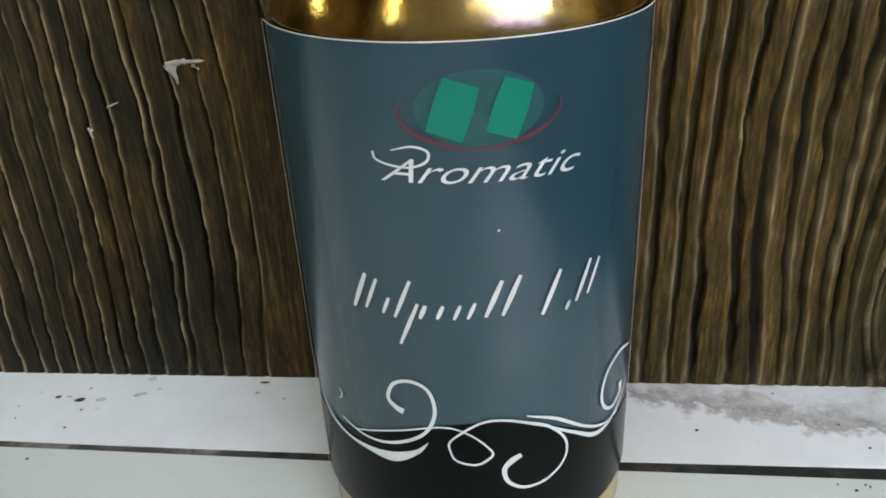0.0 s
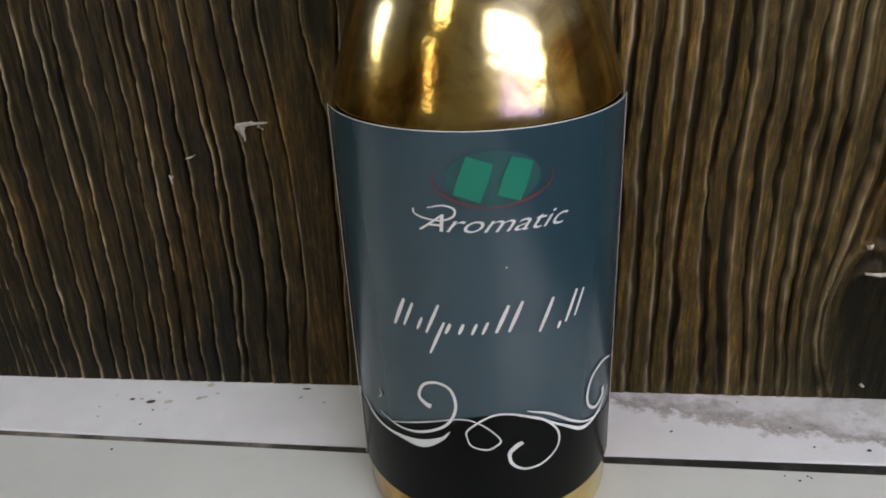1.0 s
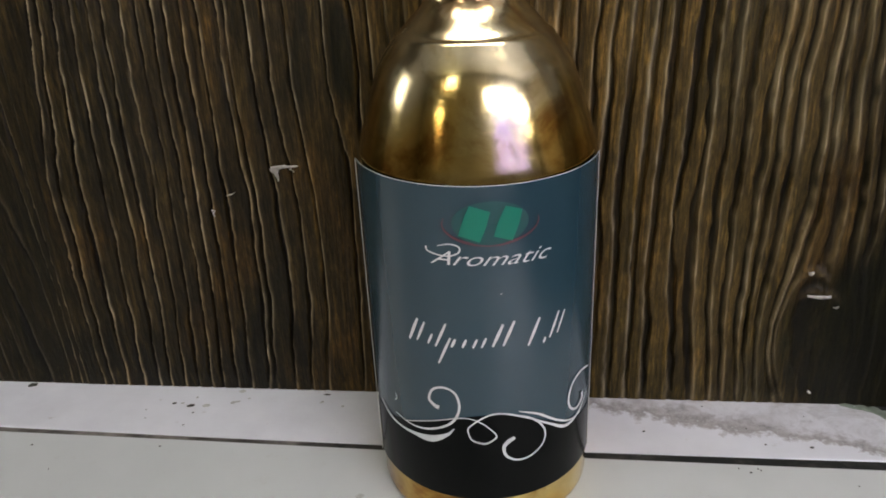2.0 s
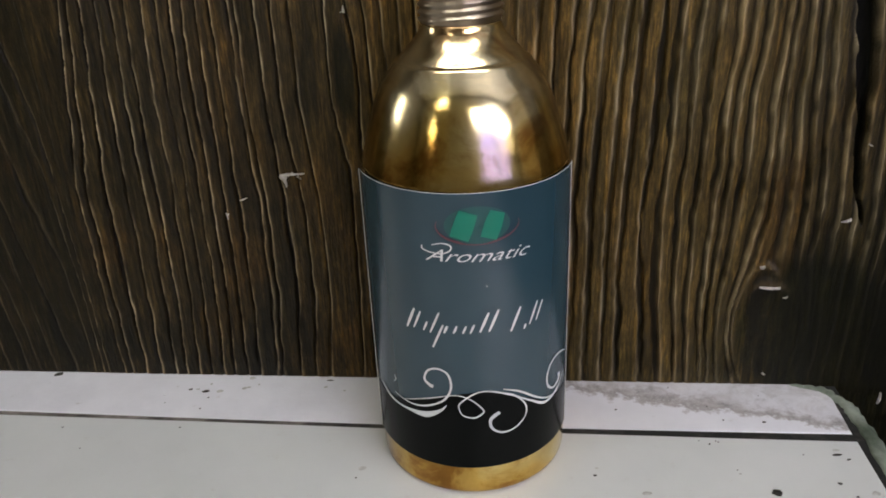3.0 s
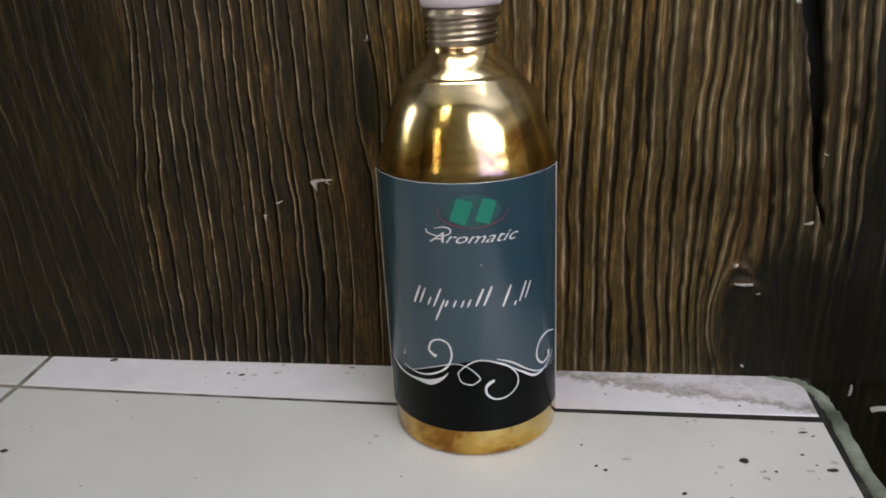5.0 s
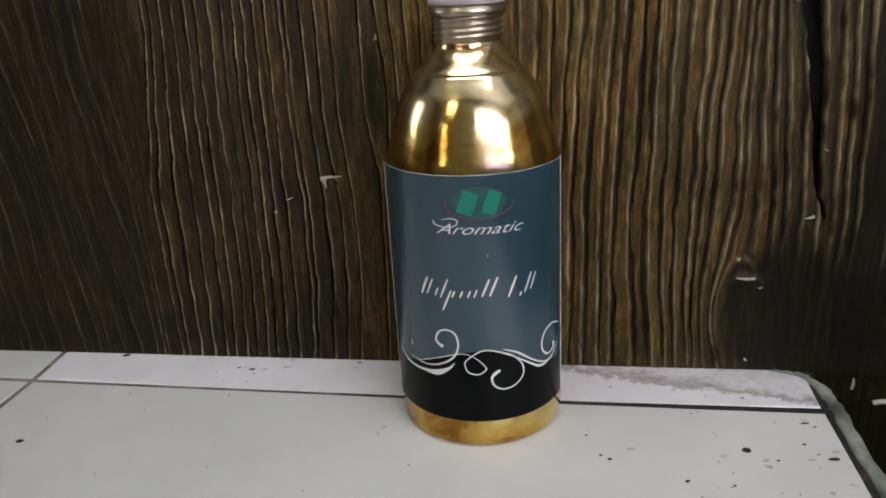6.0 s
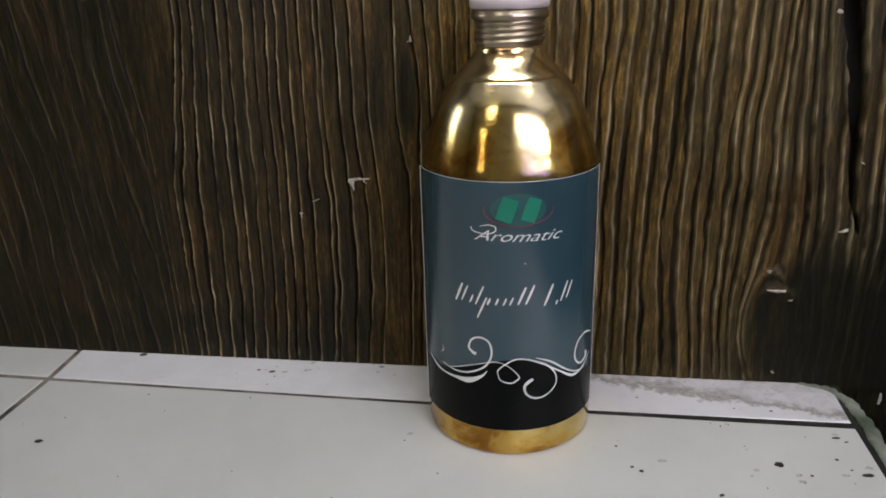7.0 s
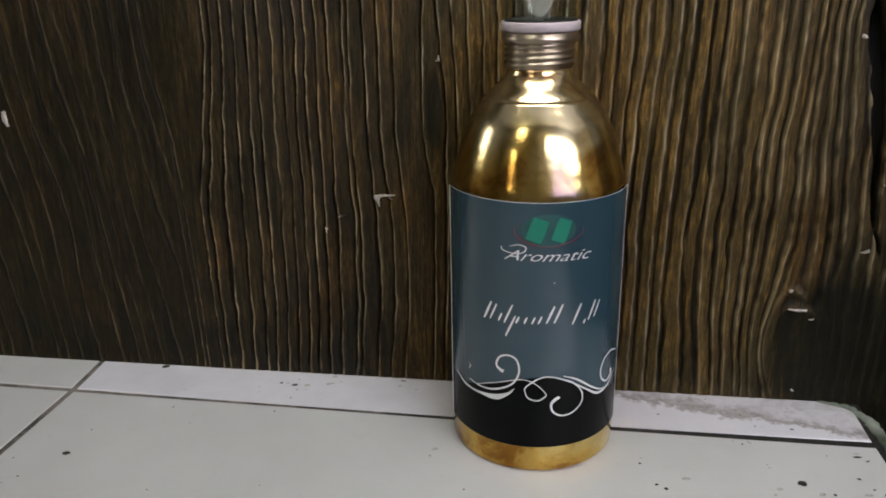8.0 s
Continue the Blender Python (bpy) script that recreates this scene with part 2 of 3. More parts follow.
R = 0.033  # the bottle's radius


def on_bottle(az, z, lift):
    a = radians(az)
    # the paper has come loose along one edge
    lift += 0.0002 + 0.0003 * min(max((-50.0 - az) / 20.0, 0.0), 1.0)
    return ((R + lift) * math.sin(a), -(R + lift) * math.cos(a), z)


def patch(lo, hi, bottom, top, lift, n=80, rows=8, thick=0.0):
    """A sheet on the bottle from azimuth lo to hi, between two heights that may vary with azimuth."""
    bm = bmesh.new()
    grid = []
    for i in range(n + 1):
        az = lo + (hi - lo) * i / n
        b, t = bottom(az), top(az)
        grid.append([bm.verts.new(on_bottle(az, b + (t - b) * j / rows, lift)) for j in range(rows + 1)])
    for a, b in zip(grid, grid[1:]):
        for j in range(rows):
            bm.faces.new((a[j], b[j], b[j + 1], a[j + 1]))
    if thick:
        bmesh.ops.solidify(bm, geom=bm.faces[:], thickness=thick)
    return bm


def ribbon(bm, points, widths, lift, steps=10):
    """A stroke of printed ink on the bottle; points are azimuth and height, widths in metres."""
    line = smooth_line([(radians(a) * R, z, w) for (a, z), w in zip(points, widths)], steps)
    left, right = [], []
    for i, q in enumerate(line):
        d = line[min(i + 1, len(line) - 1)][:2] - line[max(i - 1, 0)][:2]
        d = d / (np.hypot(*d) + 1e-9)
        for side, out in ((1, left), (-1, right)):
            x, z = q[0] - side * d[1] * q[2] / 2, q[1] + side * d[0] * q[2] / 2
            out.append(bm.verts.new(on_bottle(math.degrees(x / R), z, lift)))
    for i in range(len(line) - 1):
        bm.faces.new((left[i], left[i + 1], right[i + 1], right[i]))
    return bm


# ---- the wooden wall ----
def lattice(shape, seed):
    return np.random.RandomState(seed).rand(*shape)


def soft_noise(x, z, sx, sz, seed):
    """Smooth value noise from -1 to 1 with cells of sx by sz metres."""
    g = lattice((128, 128), seed)
    u, v = x / sx + 40.3, z / sz + 40.7
    i, j = np.floor(u).astype(int), np.floor(v).astype(int)
    a, b = u - i, v - j
    a, b = a * a * (3 - 2 * a), b * b * (3 - 2 * b)
    at = lambda p, q: g[p % 128, q % 128]
    return 2 * ((at(i, j) * (1 - a) + at(i + 1, j) * a) * (1 - b) + (at(i, j + 1) * (1 - a) + at(i + 1, j + 1) * a) * b) - 1


# knots: x, z, half width, how many times longer than wide
KNOTS = [(0.1120, 0.0260, 0.0120, 2.1), (-0.0445, 0.128, 0.0035, 5.0)]
# where the hard rims of the yearly rings stand at 0.12 m above the ledge, in millimetres
RIMS = [-149.0, -145.2, -138.9, -132.3, -126.3, -121.5, -115.6, -110.1, -105.0, -100.3, -95.1, -89.7, -83.2, -80.9, -74.2, -68.1, -61.3, -47.5, -41.5, -35.6,
        -29.0, -22.5, -16.8, -10.2, -3.9, 2.0, 8.8, 15.6, 21.9, 27.6, 33.5, 38.7, 44.5, 51.3, 56.3, 63.6, 71.5, 77.6, 83.3, 89.3, 93.3, 98.1, 104.6, 107.6, 112.5, 117.0, 121.5, 128.0, 134.5, 140.8, 145.4, 150.7]
# how far the rings drift sideways, in millimetres: a row for each place along the wall, from the ledge up in steps of 0.04 m
DRIFT_AT = [-0.155, -0.125, -0.095, -0.065, -0.03, 0.02, 0.05, 0.075, 0.10, 0.125, 0.15]
DRIFT = [[-4.9, -5.5, -5.9, 0.0, 7.3], [-3.7, -1.5, -0.2, 0.0, 2.7], [-2.6, -1.1, -0.4, 0.0, 0.9], [0.5, 3.8, 4.0, 0.0, 0.7], [-1.1, 0.3, 1.1, 0.0, -2.0], [-3.8, -3.8, -2.0, 0.0, 1.3],
         [-1.7, -1.7, -2.2, 0.0, 2.9], [4.7, 1.1, -0.2, -0.1, 0.1], [3.2, 2.0, 0.3, 0.1, 1.7], [-2.2, -2.4, 1.6, 0.0, -3.6], [-1.8, -0.7, 0.4, 0.0, -2.3]]


def between(v, marks):
    v = np.clip(v, marks[0], marks[-1])
    i = np.clip(np.searchsorted(marks, v) - 1, 0, len(marks) - 2)
    f = (v - marks[i]) / (marks[i + 1] - marks[i])
    return i, 0.5 * f * f * (3 - 2 * f) + 0.5 * f


def drift(x, z):
    table = np.array(DRIFT) * 0.001
    i, f = between(x, np.array(DRIFT_AT))
    j, g = between(z, np.arange(5) * 0.04)
    return (table[i, j] * (1 - f) + table[i + 1, j] * f) * (1 - g) + (table[i, j + 1] * (1 - f) + table[i + 1, j + 1] * f) * g


def wood_relief(x, z):
    """The grain: how far it stands proud in metres, its pale rims, its ring and groove tone and its dark parts, each
    0 to 1.
    """
    u = x.copy()
    inside = np.zeros_like(x)
    for kx, kz, a, s in KNOTS:
        dx, dz = x - kx, (z - kz) / s
        r2 = np.maximum(dx * dx + dz * dz, 1e-9)
        inside = np.maximum(inside, np.clip(1.15 - np.sqrt(r2) / a, 0, 1))
        u = u - dx * np.minimum(a * a / r2, 1.0) * np.exp(-r2 / (5.0 * a) ** 2)
    # the neighbouring board, whose grain leans
    lean = np.clip((-0.152 - x) / 0.02, 0, 1)
    lean = lean * lean * (3 - 2 * lean)
    u = u - drift(x, z) * (1 - lean)
    u = u + 0.0005 * soft_noise(x, z, 0.014, 0.022, 4) + 0.00035 * soft_noise(x, z, 0.006, 0.009, 5) + 0.00028 * soft_noise(x, z, 0.003, 0.0040, 15)
    u = u + lean * (0.11 * (z - 0.09) + 0.004 * soft_noise(x, z, 0.02, 0.06, 8))
    rnd = np.random.RandomState(11)
    before = -0.156 - np.cumsum(0.0055 + 0.006 * rnd.rand(260))
    after = 0.1560 + np.cumsum(0.0040 + 0.0045 * rnd.rand(520))
    rims = np.concatenate([before[::-1], np.array(RIMS) * 0.001, after])
    count = len(rims)
    k = np.clip(np.searchsorted(rims, u) - 1, 0, count - 2)
    left, right = u - rims[k], rims[k + 1] - u
    wide = rims[k + 1] - rims[k]
    # rims face one way in the boards beside the bottle and the other way between
    turned = (rims > 0.018) & (rims < 0.068)
    strong = 0.55 + 0.45 * rnd.rand(count)
    cut = (0.0010 + 0.0009 * rnd.rand(count)) * np.where(rims > 0.018, 1.25, 0.62)
    cut = cut[k] * np.clip(1 + 0.60 * soft_noise(x, z, 0.008, 0.03, 13) + 0.35 * soft_noise(x, z, 0.003, 0.007, 23), 0.3, 1.9)
    cut = np.minimum(cut, 0.36 * wide)

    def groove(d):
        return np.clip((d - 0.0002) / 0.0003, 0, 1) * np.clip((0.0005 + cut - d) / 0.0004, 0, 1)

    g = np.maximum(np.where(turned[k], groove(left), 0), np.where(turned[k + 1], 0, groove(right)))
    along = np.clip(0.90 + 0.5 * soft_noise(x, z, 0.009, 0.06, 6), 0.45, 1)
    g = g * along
    # the body eases down from its rim
    run = np.clip(np.where(turned[k], right, left) / wide, 0, 1)
    body = 1 - 0.36 * run
    amp = 0.0029 * (0.6 + 0.4 * strong[k]) * (1 - 0.65 * lean) * (1 - 0.7 * np.clip((x - 0.150) / 0.01, 0, 1))
    h = amp * body * (1 - 0.95 * g)
    fibre = soft_noise(u, z, 0.0008, 0.016, 7) + 0.6 * soft_noise(u, z, 0.0004, 0.008, 27)
    h = h + (0.00013 * fibre + 0.00012 * soft_noise(x, z, 0.0016, 0.0030, 17)) * (1 - g) + 0.0006 * soft_noise(x, z, 0.03, 0.05, 9)
    # a long split beyond the bottle
    split = np.abs(x - 0.1272 - (0.149 - z) * 0.155 - 0.0016 * soft_noise(x, z, 1.0, 0.013, 14)) + 0.0007 * soft_noise(x, z, 0.004, 0.006, 24)
    reach = np.interp(z, [0.070, 0.085, 0.108, 0.120, 0.160, 0.172], [0.0003, 0.0012, 0.0014, 0.0028, 0.0030, 0.0014])
    hole = np.clip((reach + 0.0004 - split) / 0.0007, 0, 1) * (z > 0.070) * (z < 0.172)
    h = h * (1 - hole) - 0.0040 * hole
    h = h + 0.0009 * np.sqrt(inside)
    wide_rim = np.where(x > 0.018, 0.00066, 0.00050)
    near = np.where(left < right, strong[k], strong[k + 1])
    rim = np.maximum(np.exp(-((left + 0.0001) / wide_rim) ** 2), np.exp(-((right + 0.0001) / wide_rim) ** 2)) * near
    h = h + 0.0004 * rim * (1 - lean)
    crest = rim * np.clip(0.62 + 0.55 * soft_noise(x, z, 0.004, 0.016, 12) + 0.40 * soft_noise(x, z, 0.0015, 0.004, 16), 0.03, 1.2)
    crest = crest * np.where(x > 0.018, 1.05, 1.6) * (1 - 0.55 * lean) * (1 - np.clip(inside * 3, 0, 1)) * (1 - hole)
    crest = crest * np.clip(1.4 * np.abs(np.gradient(u, axis=1) / np.gradient(x, axis=1)) - 0.3, 0, 1)
    # two lips where the grain closes over the knot
    lips = np.zeros_like(x)
    for mid, half, top in ((0.1080, 0.0070, 0.0530), (0.1115, 0.0085, 0.0458)):
        bow = (x - mid) / half
        lip = np.exp(-((z - top + 0.005 * bow * bow) / 0.0011) ** 2) * np.clip(2 - 2 * np.abs(bow), 0, 1)
        h = h + 0.0016 * lip
        lips = np.maximum(lips, 0.13 * lip)
    # the outer boards, the knot and a ragged low band are darker; shade in the split is put into the colour
    dark_tone = np.maximum(0.35 * lean, np.clip((x - 0.140 + 0.012 * soft_noise(x, z, 0.02, 0.03, 21)) / 0.012, 0, 1))
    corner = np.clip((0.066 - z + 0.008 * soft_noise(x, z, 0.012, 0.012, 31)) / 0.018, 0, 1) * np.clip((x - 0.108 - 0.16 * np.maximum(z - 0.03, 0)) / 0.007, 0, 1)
    low_band = np.clip((0.040 - z + 0.014 * soft_noise(x, z, 0.016, 0.03, 32) + 0.006 * soft_noise(x, z, 0.004, 0.012, 33)) / 0.022, 0, 1)
    dark_tone = np.clip(np.maximum.reduce([dark_tone, hole, corner, 0.9 * np.clip(inside * 3, 0, 1), 0.55 * low_band]), 0, 1)
    h = h * (1 - 0.85 * corner) + 0.0013 * corner
    # filled with varnish and dust along the ledge
    fill = np.clip((0.014 - z) / 0.012, 0, 1) * (z > -0.004)
    h = h + (0.0022 - h) * 0.85 * fill * fill
    ring_tone = (1 - g) * (0.52 + 0.30 * (1 - run) + 0.14 * fibre) * (1 - hole)
    return h, np.clip(np.maximum(crest * (1 - 0.55 * dark_tone) * (1 - 0.95 * corner), lips), 0, 1), np.clip(ring_tone + (0.5 - ring_tone) * 0.9 * corner, 0, 1), dark_tone


def wooden_wall():
    xs = np.concatenate([np.linspace(-1.5, -0.34, 60)[:-1], np.concatenate([np.arange(-0.34, -0.16, 0.00045), np.arange(-0.16, 0.16, 0.00028), np.arange(0.16, 0.24, 0.00042)]), np.linspace(0.24, 2.4, 90)])
    zs = np.concatenate([np.linspace(-0.9, -0.06, 14)[:-1], np.arange(-0.06, 0.225, 0.0016), np.linspace(0.225, 1.4, 25)])
    X, Z = np.meshgrid(xs, zs)
    H, C, ring_tone, dark_tone = wood_relief(X, Z)
    Y = 0.0366 - H
    nx, nz = len(xs), len(zs)
    i = np.arange(nx * nz).reshape(nz, nx)
    faces = np.stack([i[:-1, :-1], i[:-1, 1:], i[1:, 1:], i[1:, :-1]], -1).reshape(-1, 4)
    me = bpy.data.meshes.new("wall_back")
    me.vertices.add(nx * nz)
    me.vertices.foreach_set("co", np.stack([X, Y, Z], -1).ravel())
    me.loops.add(len(faces) * 4)
    me.loops.foreach_set("vertex_index", faces.ravel())
    me.polygons.add(len(faces))
    me.polygons.foreach_set("loop_start", np.arange(len(faces)) * 4)
    me.polygons.foreach_set("loop_total", np.full(len(faces), 4))
    me.update(calc_edges=True)
    me.polygons.foreach_set("use_smooth", [True] * len(faces))
    at = me.attributes.new("crest", "FLOAT", "POINT")
    at.data.foreach_set("value", C.ravel())
    at = me.attributes.new("ring_shade", "FLOAT", "POINT")
    at.data.foreach_set("value", ring_tone.ravel())
    at = me.attributes.new("dark_tone", "FLOAT", "POINT")
    at.data.foreach_set("value", dark_tone.ravel())
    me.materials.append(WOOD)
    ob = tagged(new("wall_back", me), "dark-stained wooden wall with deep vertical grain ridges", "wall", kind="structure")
    part("backing", box((-1.5, 0.0445, -0.9), (2.4, 0.12, 1.4)), WOOD, ob)
    return ob


wooden_wall()

# ---- the room around ----
for name, lo, hi, mat, words in (
    ("floor", (-1.6, -1.3, -1.0), (2.5, 0.12, -0.9), FLOORING, "plain dark grey floor"),
    ("ceiling", (-1.6, -1.3, 1.4), (2.5, 0.12, 1.5), FRAME, "plain white painted ceiling"),
    ("wall_left", (-1.6, -1.3, -0.9), (-1.5, 0.12, 1.4), PLASTER, "plain painted side wall"),
    ("wall_right", (2.4, -1.3, -0.9), (2.5, 0.12, 1.4), PLASTER, "plain painted side wall"),
    ("wall_front", (-1.5, -1.3, -0.9), (2.4, -1.2, 1.4), PALE, "plain painted wall facing the wooden one"),
):
    tagged(part(name, box(lo, hi), mat), words, name.split("_")[0], kind="structure")


def added_lamp(x, y, z, half, thick):
    """An added, unseen light: a short tube in a white tray, held off the wooden wall by two arms."""
    e = tagged(new("added_lamp"), "short white tube added out of view above the ledge for light", "lamp")
    e.location = (x, y, z)
    part("tray", box((-half - 0.015, -thick * 1.6, thick * 1.1), (half + 0.015, thick * 1.6, thick * 1.1 + 0.012), 0.003), FRAME, e)
    bm = bmesh.new()
    bmesh.ops.create_cone(bm, cap_ends=True, segments=24, radius1=thick, radius2=thick, depth=half * 2, matrix=Matrix.Rotation(math.pi / 2, 4, "Y"))
    part("tube", bm, LAMP_OVERHEAD, e, "glowing white tube", smooth=True)
    for sx in (-half * 0.6, half * 0.6):
        part("arm", box((sx - 0.008, thick * 1.6 - 0.004, thick * 1.1 + 0.002), (sx + 0.008, 0.042 - y, thick * 1.1 + 0.011), 0.002), FRAME, e)


# added out of view to light the upper wall and the tiles
added_lamp(0.005, -0.070, 0.335, 0.10, 0.020)


def window(name, m, sx, sz, panes, mat, words):
    """A framed window that faces along its own y axis."""
    e = tagged(new(name), words, "window", kind="structure")
    e.matrix_world = m
    for lo, hi in (((-sx, -sz), (sx, -sz + 0.04)), ((-sx, sz - 0.04), (sx, sz)), ((-sx, -sz + 0.04), (-sx + 0.04, sz - 0.04)), ((sx - 0.04, -sz + 0.04), (sx, sz - 0.04))):
        part("window_frame", box((lo[0], -0.01, lo[1]), (hi[0], 0.03, hi[1]), 0.003), FRAME, e)
    w = (2 * sx - 0.08) / panes
    for k in range(panes):
        x = -sx + 0.04 + k * w
        part("pane", box((x + 0.02, 0.002, -sz + 0.04), (x + w - 0.02, 0.012, sz - 0.04)), mat, e, "bright frosted glass pane")
        if k:
            part("mullion", box((x - 0.02, -0.008, -sz + 0.04), (x + 0.02, 0.028, sz - 0.04), 0.003), FRAME, e)


window("window_1", pose(1.14, -1.2, 0.79), 0.86, 0.12, 3, LAMP_DAY, "bright frosted daylight window with three panes")
window("window_2", pose(-1.5, -0.10, 0.60, 0, 0, -90), 0.20, 0.24, 1, LAMP_SIDE, "small bright frosted side window")
window("window_3", pose(-0.80, -1.2, 0.60), 0.14, 0.16, 1, LAMP_SIDE, "small bright frosted window")
window("window_4", pose(1.05, -1.2, 0.43), 0.60, 0.17, 2, LAMP_LOWER, "dim lavender frosted panes below the window")
window("window_5", pose(-0.60, -1.2, 1.12), 0.20, 0.25, 1, LAMP_WARM, "warm bright frosted window under the ceiling")

# ---- the tiled ledge ----
def slab(outline, z0, z1, bevel):
    """A tile with the given outline, its upper edges eased."""
    bm = bmesh.new()
    low = [bm.verts.new((x, y, z0)) for x, y in outline]
    f = bm.faces.new(low)
    up = bmesh.ops.extrude_face_region(bm, geom=[f])
    for v in up["geom"]:
        if isinstance(v, bmesh.types.BMVert):
            v.co.z = z1
    top = [e for e in bm.edges if all(abs(v.co.z - z1) < 1e-6 for v in e.verts)]
    bmesh.ops.bevel(bm, geom=top, offset=bevel, segments=2, affect="EDGES", profile=0.5)
    return bm


def ledge():
    top = tagged(new("tiled_ledge"), "white tiled ledge with dirty dark joints", "ledge", kind="structure")
    part("mortar_bed", box((-0.75, -0.64, -0.16), (0.1420, 0.046, -0.0004), 0.0002), GROUT, top, "dark dirty grout and bed")
    # the long joint bends a little where the tiles meet behind the bottle
    strip = [(-0.2160, 0.0072), (-0.10, 0.0047), (-0.03, 0.0037), (0.06, 0.0039), (0.1378, 0.0042), (0.1382, 0.0285), (0.1330, 0.0330), (0.126, 0.0365), (0.10, 0.044), (-0.2188, 0.044)]
    field = [(-0.2163, -0.26), (0.1382, -0.26), (0.1380, 0.0002), (0.06, 0.0003), (-0.03, 0.0008), (-0.10, 0.0023), (-0.2160, 0.0047)]
    near = [(-0.2163, -0.62), (0.1382, -0.62), (0.1382, -0.2626), (-0.2163, -0.2626)]
    near_side = [(-0.62, -0.62), (-0.2190, -0.62), (-0.2190, -0.2626), (-0.62, -0.2626)]
    back = [(-0.62, 0.0150), (-0.2188, 0.0075), (-0.2212, 0.044), (-0.62, 0.044)]
    side = [(-0.62, -0.26), (-0.2190, -0.26), (-0.2187, 0.0048), (-0.62, 0.0122)]
    for outline, mat, words in ((strip, SMEARED, "white tile strip with dried grey mortar smears"), (field, TILE, ""), (back, TILE, ""), (side, TILE, ""), (near, TILE, ""), (near_side, TILE, "")):
        part("tile", slab(outline, -0.007, 0.0, 0.0006), mat, top, words)
    # worn rounded edging along the open end, turning towards the wall
    path = [(0.1445, -0.64), (0.1445, -0.30), (0.1445, -0.12), (0.1446, -0.02), (0.1444, 0.012), (0.1425, 0.024), (0.1370, 0.0325), (0.126, 0.037)]
    line = smooth_line(path, 8)
    bm = bmesh.new()
    rings = []
    for i, q in enumerate(line):
        d = line[min(i + 1, len(line) - 1)] - line[max(i - 1, 0)]
        d = d / np.hypot(*d)
        nrm = np.array((d[1], -d[0]))
        ring = []
        wob = 0.0004 * math.sin(i * 2.1) + 0.0003 * math.sin(i * 0.7)
        for o, z in ((-0.0040, -0.007), (-0.0039, -0.0008), (-0.0030, -0.0002), (0.0000, -0.0005), (0.0024, -0.0020), (0.0040, -0.0058), (0.0046, -0.0120), (0.0047, -0.05)):
            p = q + nrm * (o + (wob if z > -0.02 else 0))
            ring.append(bm.verts.new((p[0], p[1], z + 0.0006 + wob * 0.5)))
        rings.append(ring)
    for a, b in zip(rings, rings[1:]):
        for j in range(len(a) - 1):
            bm.faces.new((a[j], a[j + 1], b[j + 1], b[j]))
    part("edging", bm, EDGE, top, "grimy greenish rounded edging", smooth=True)
    return top


ledge()

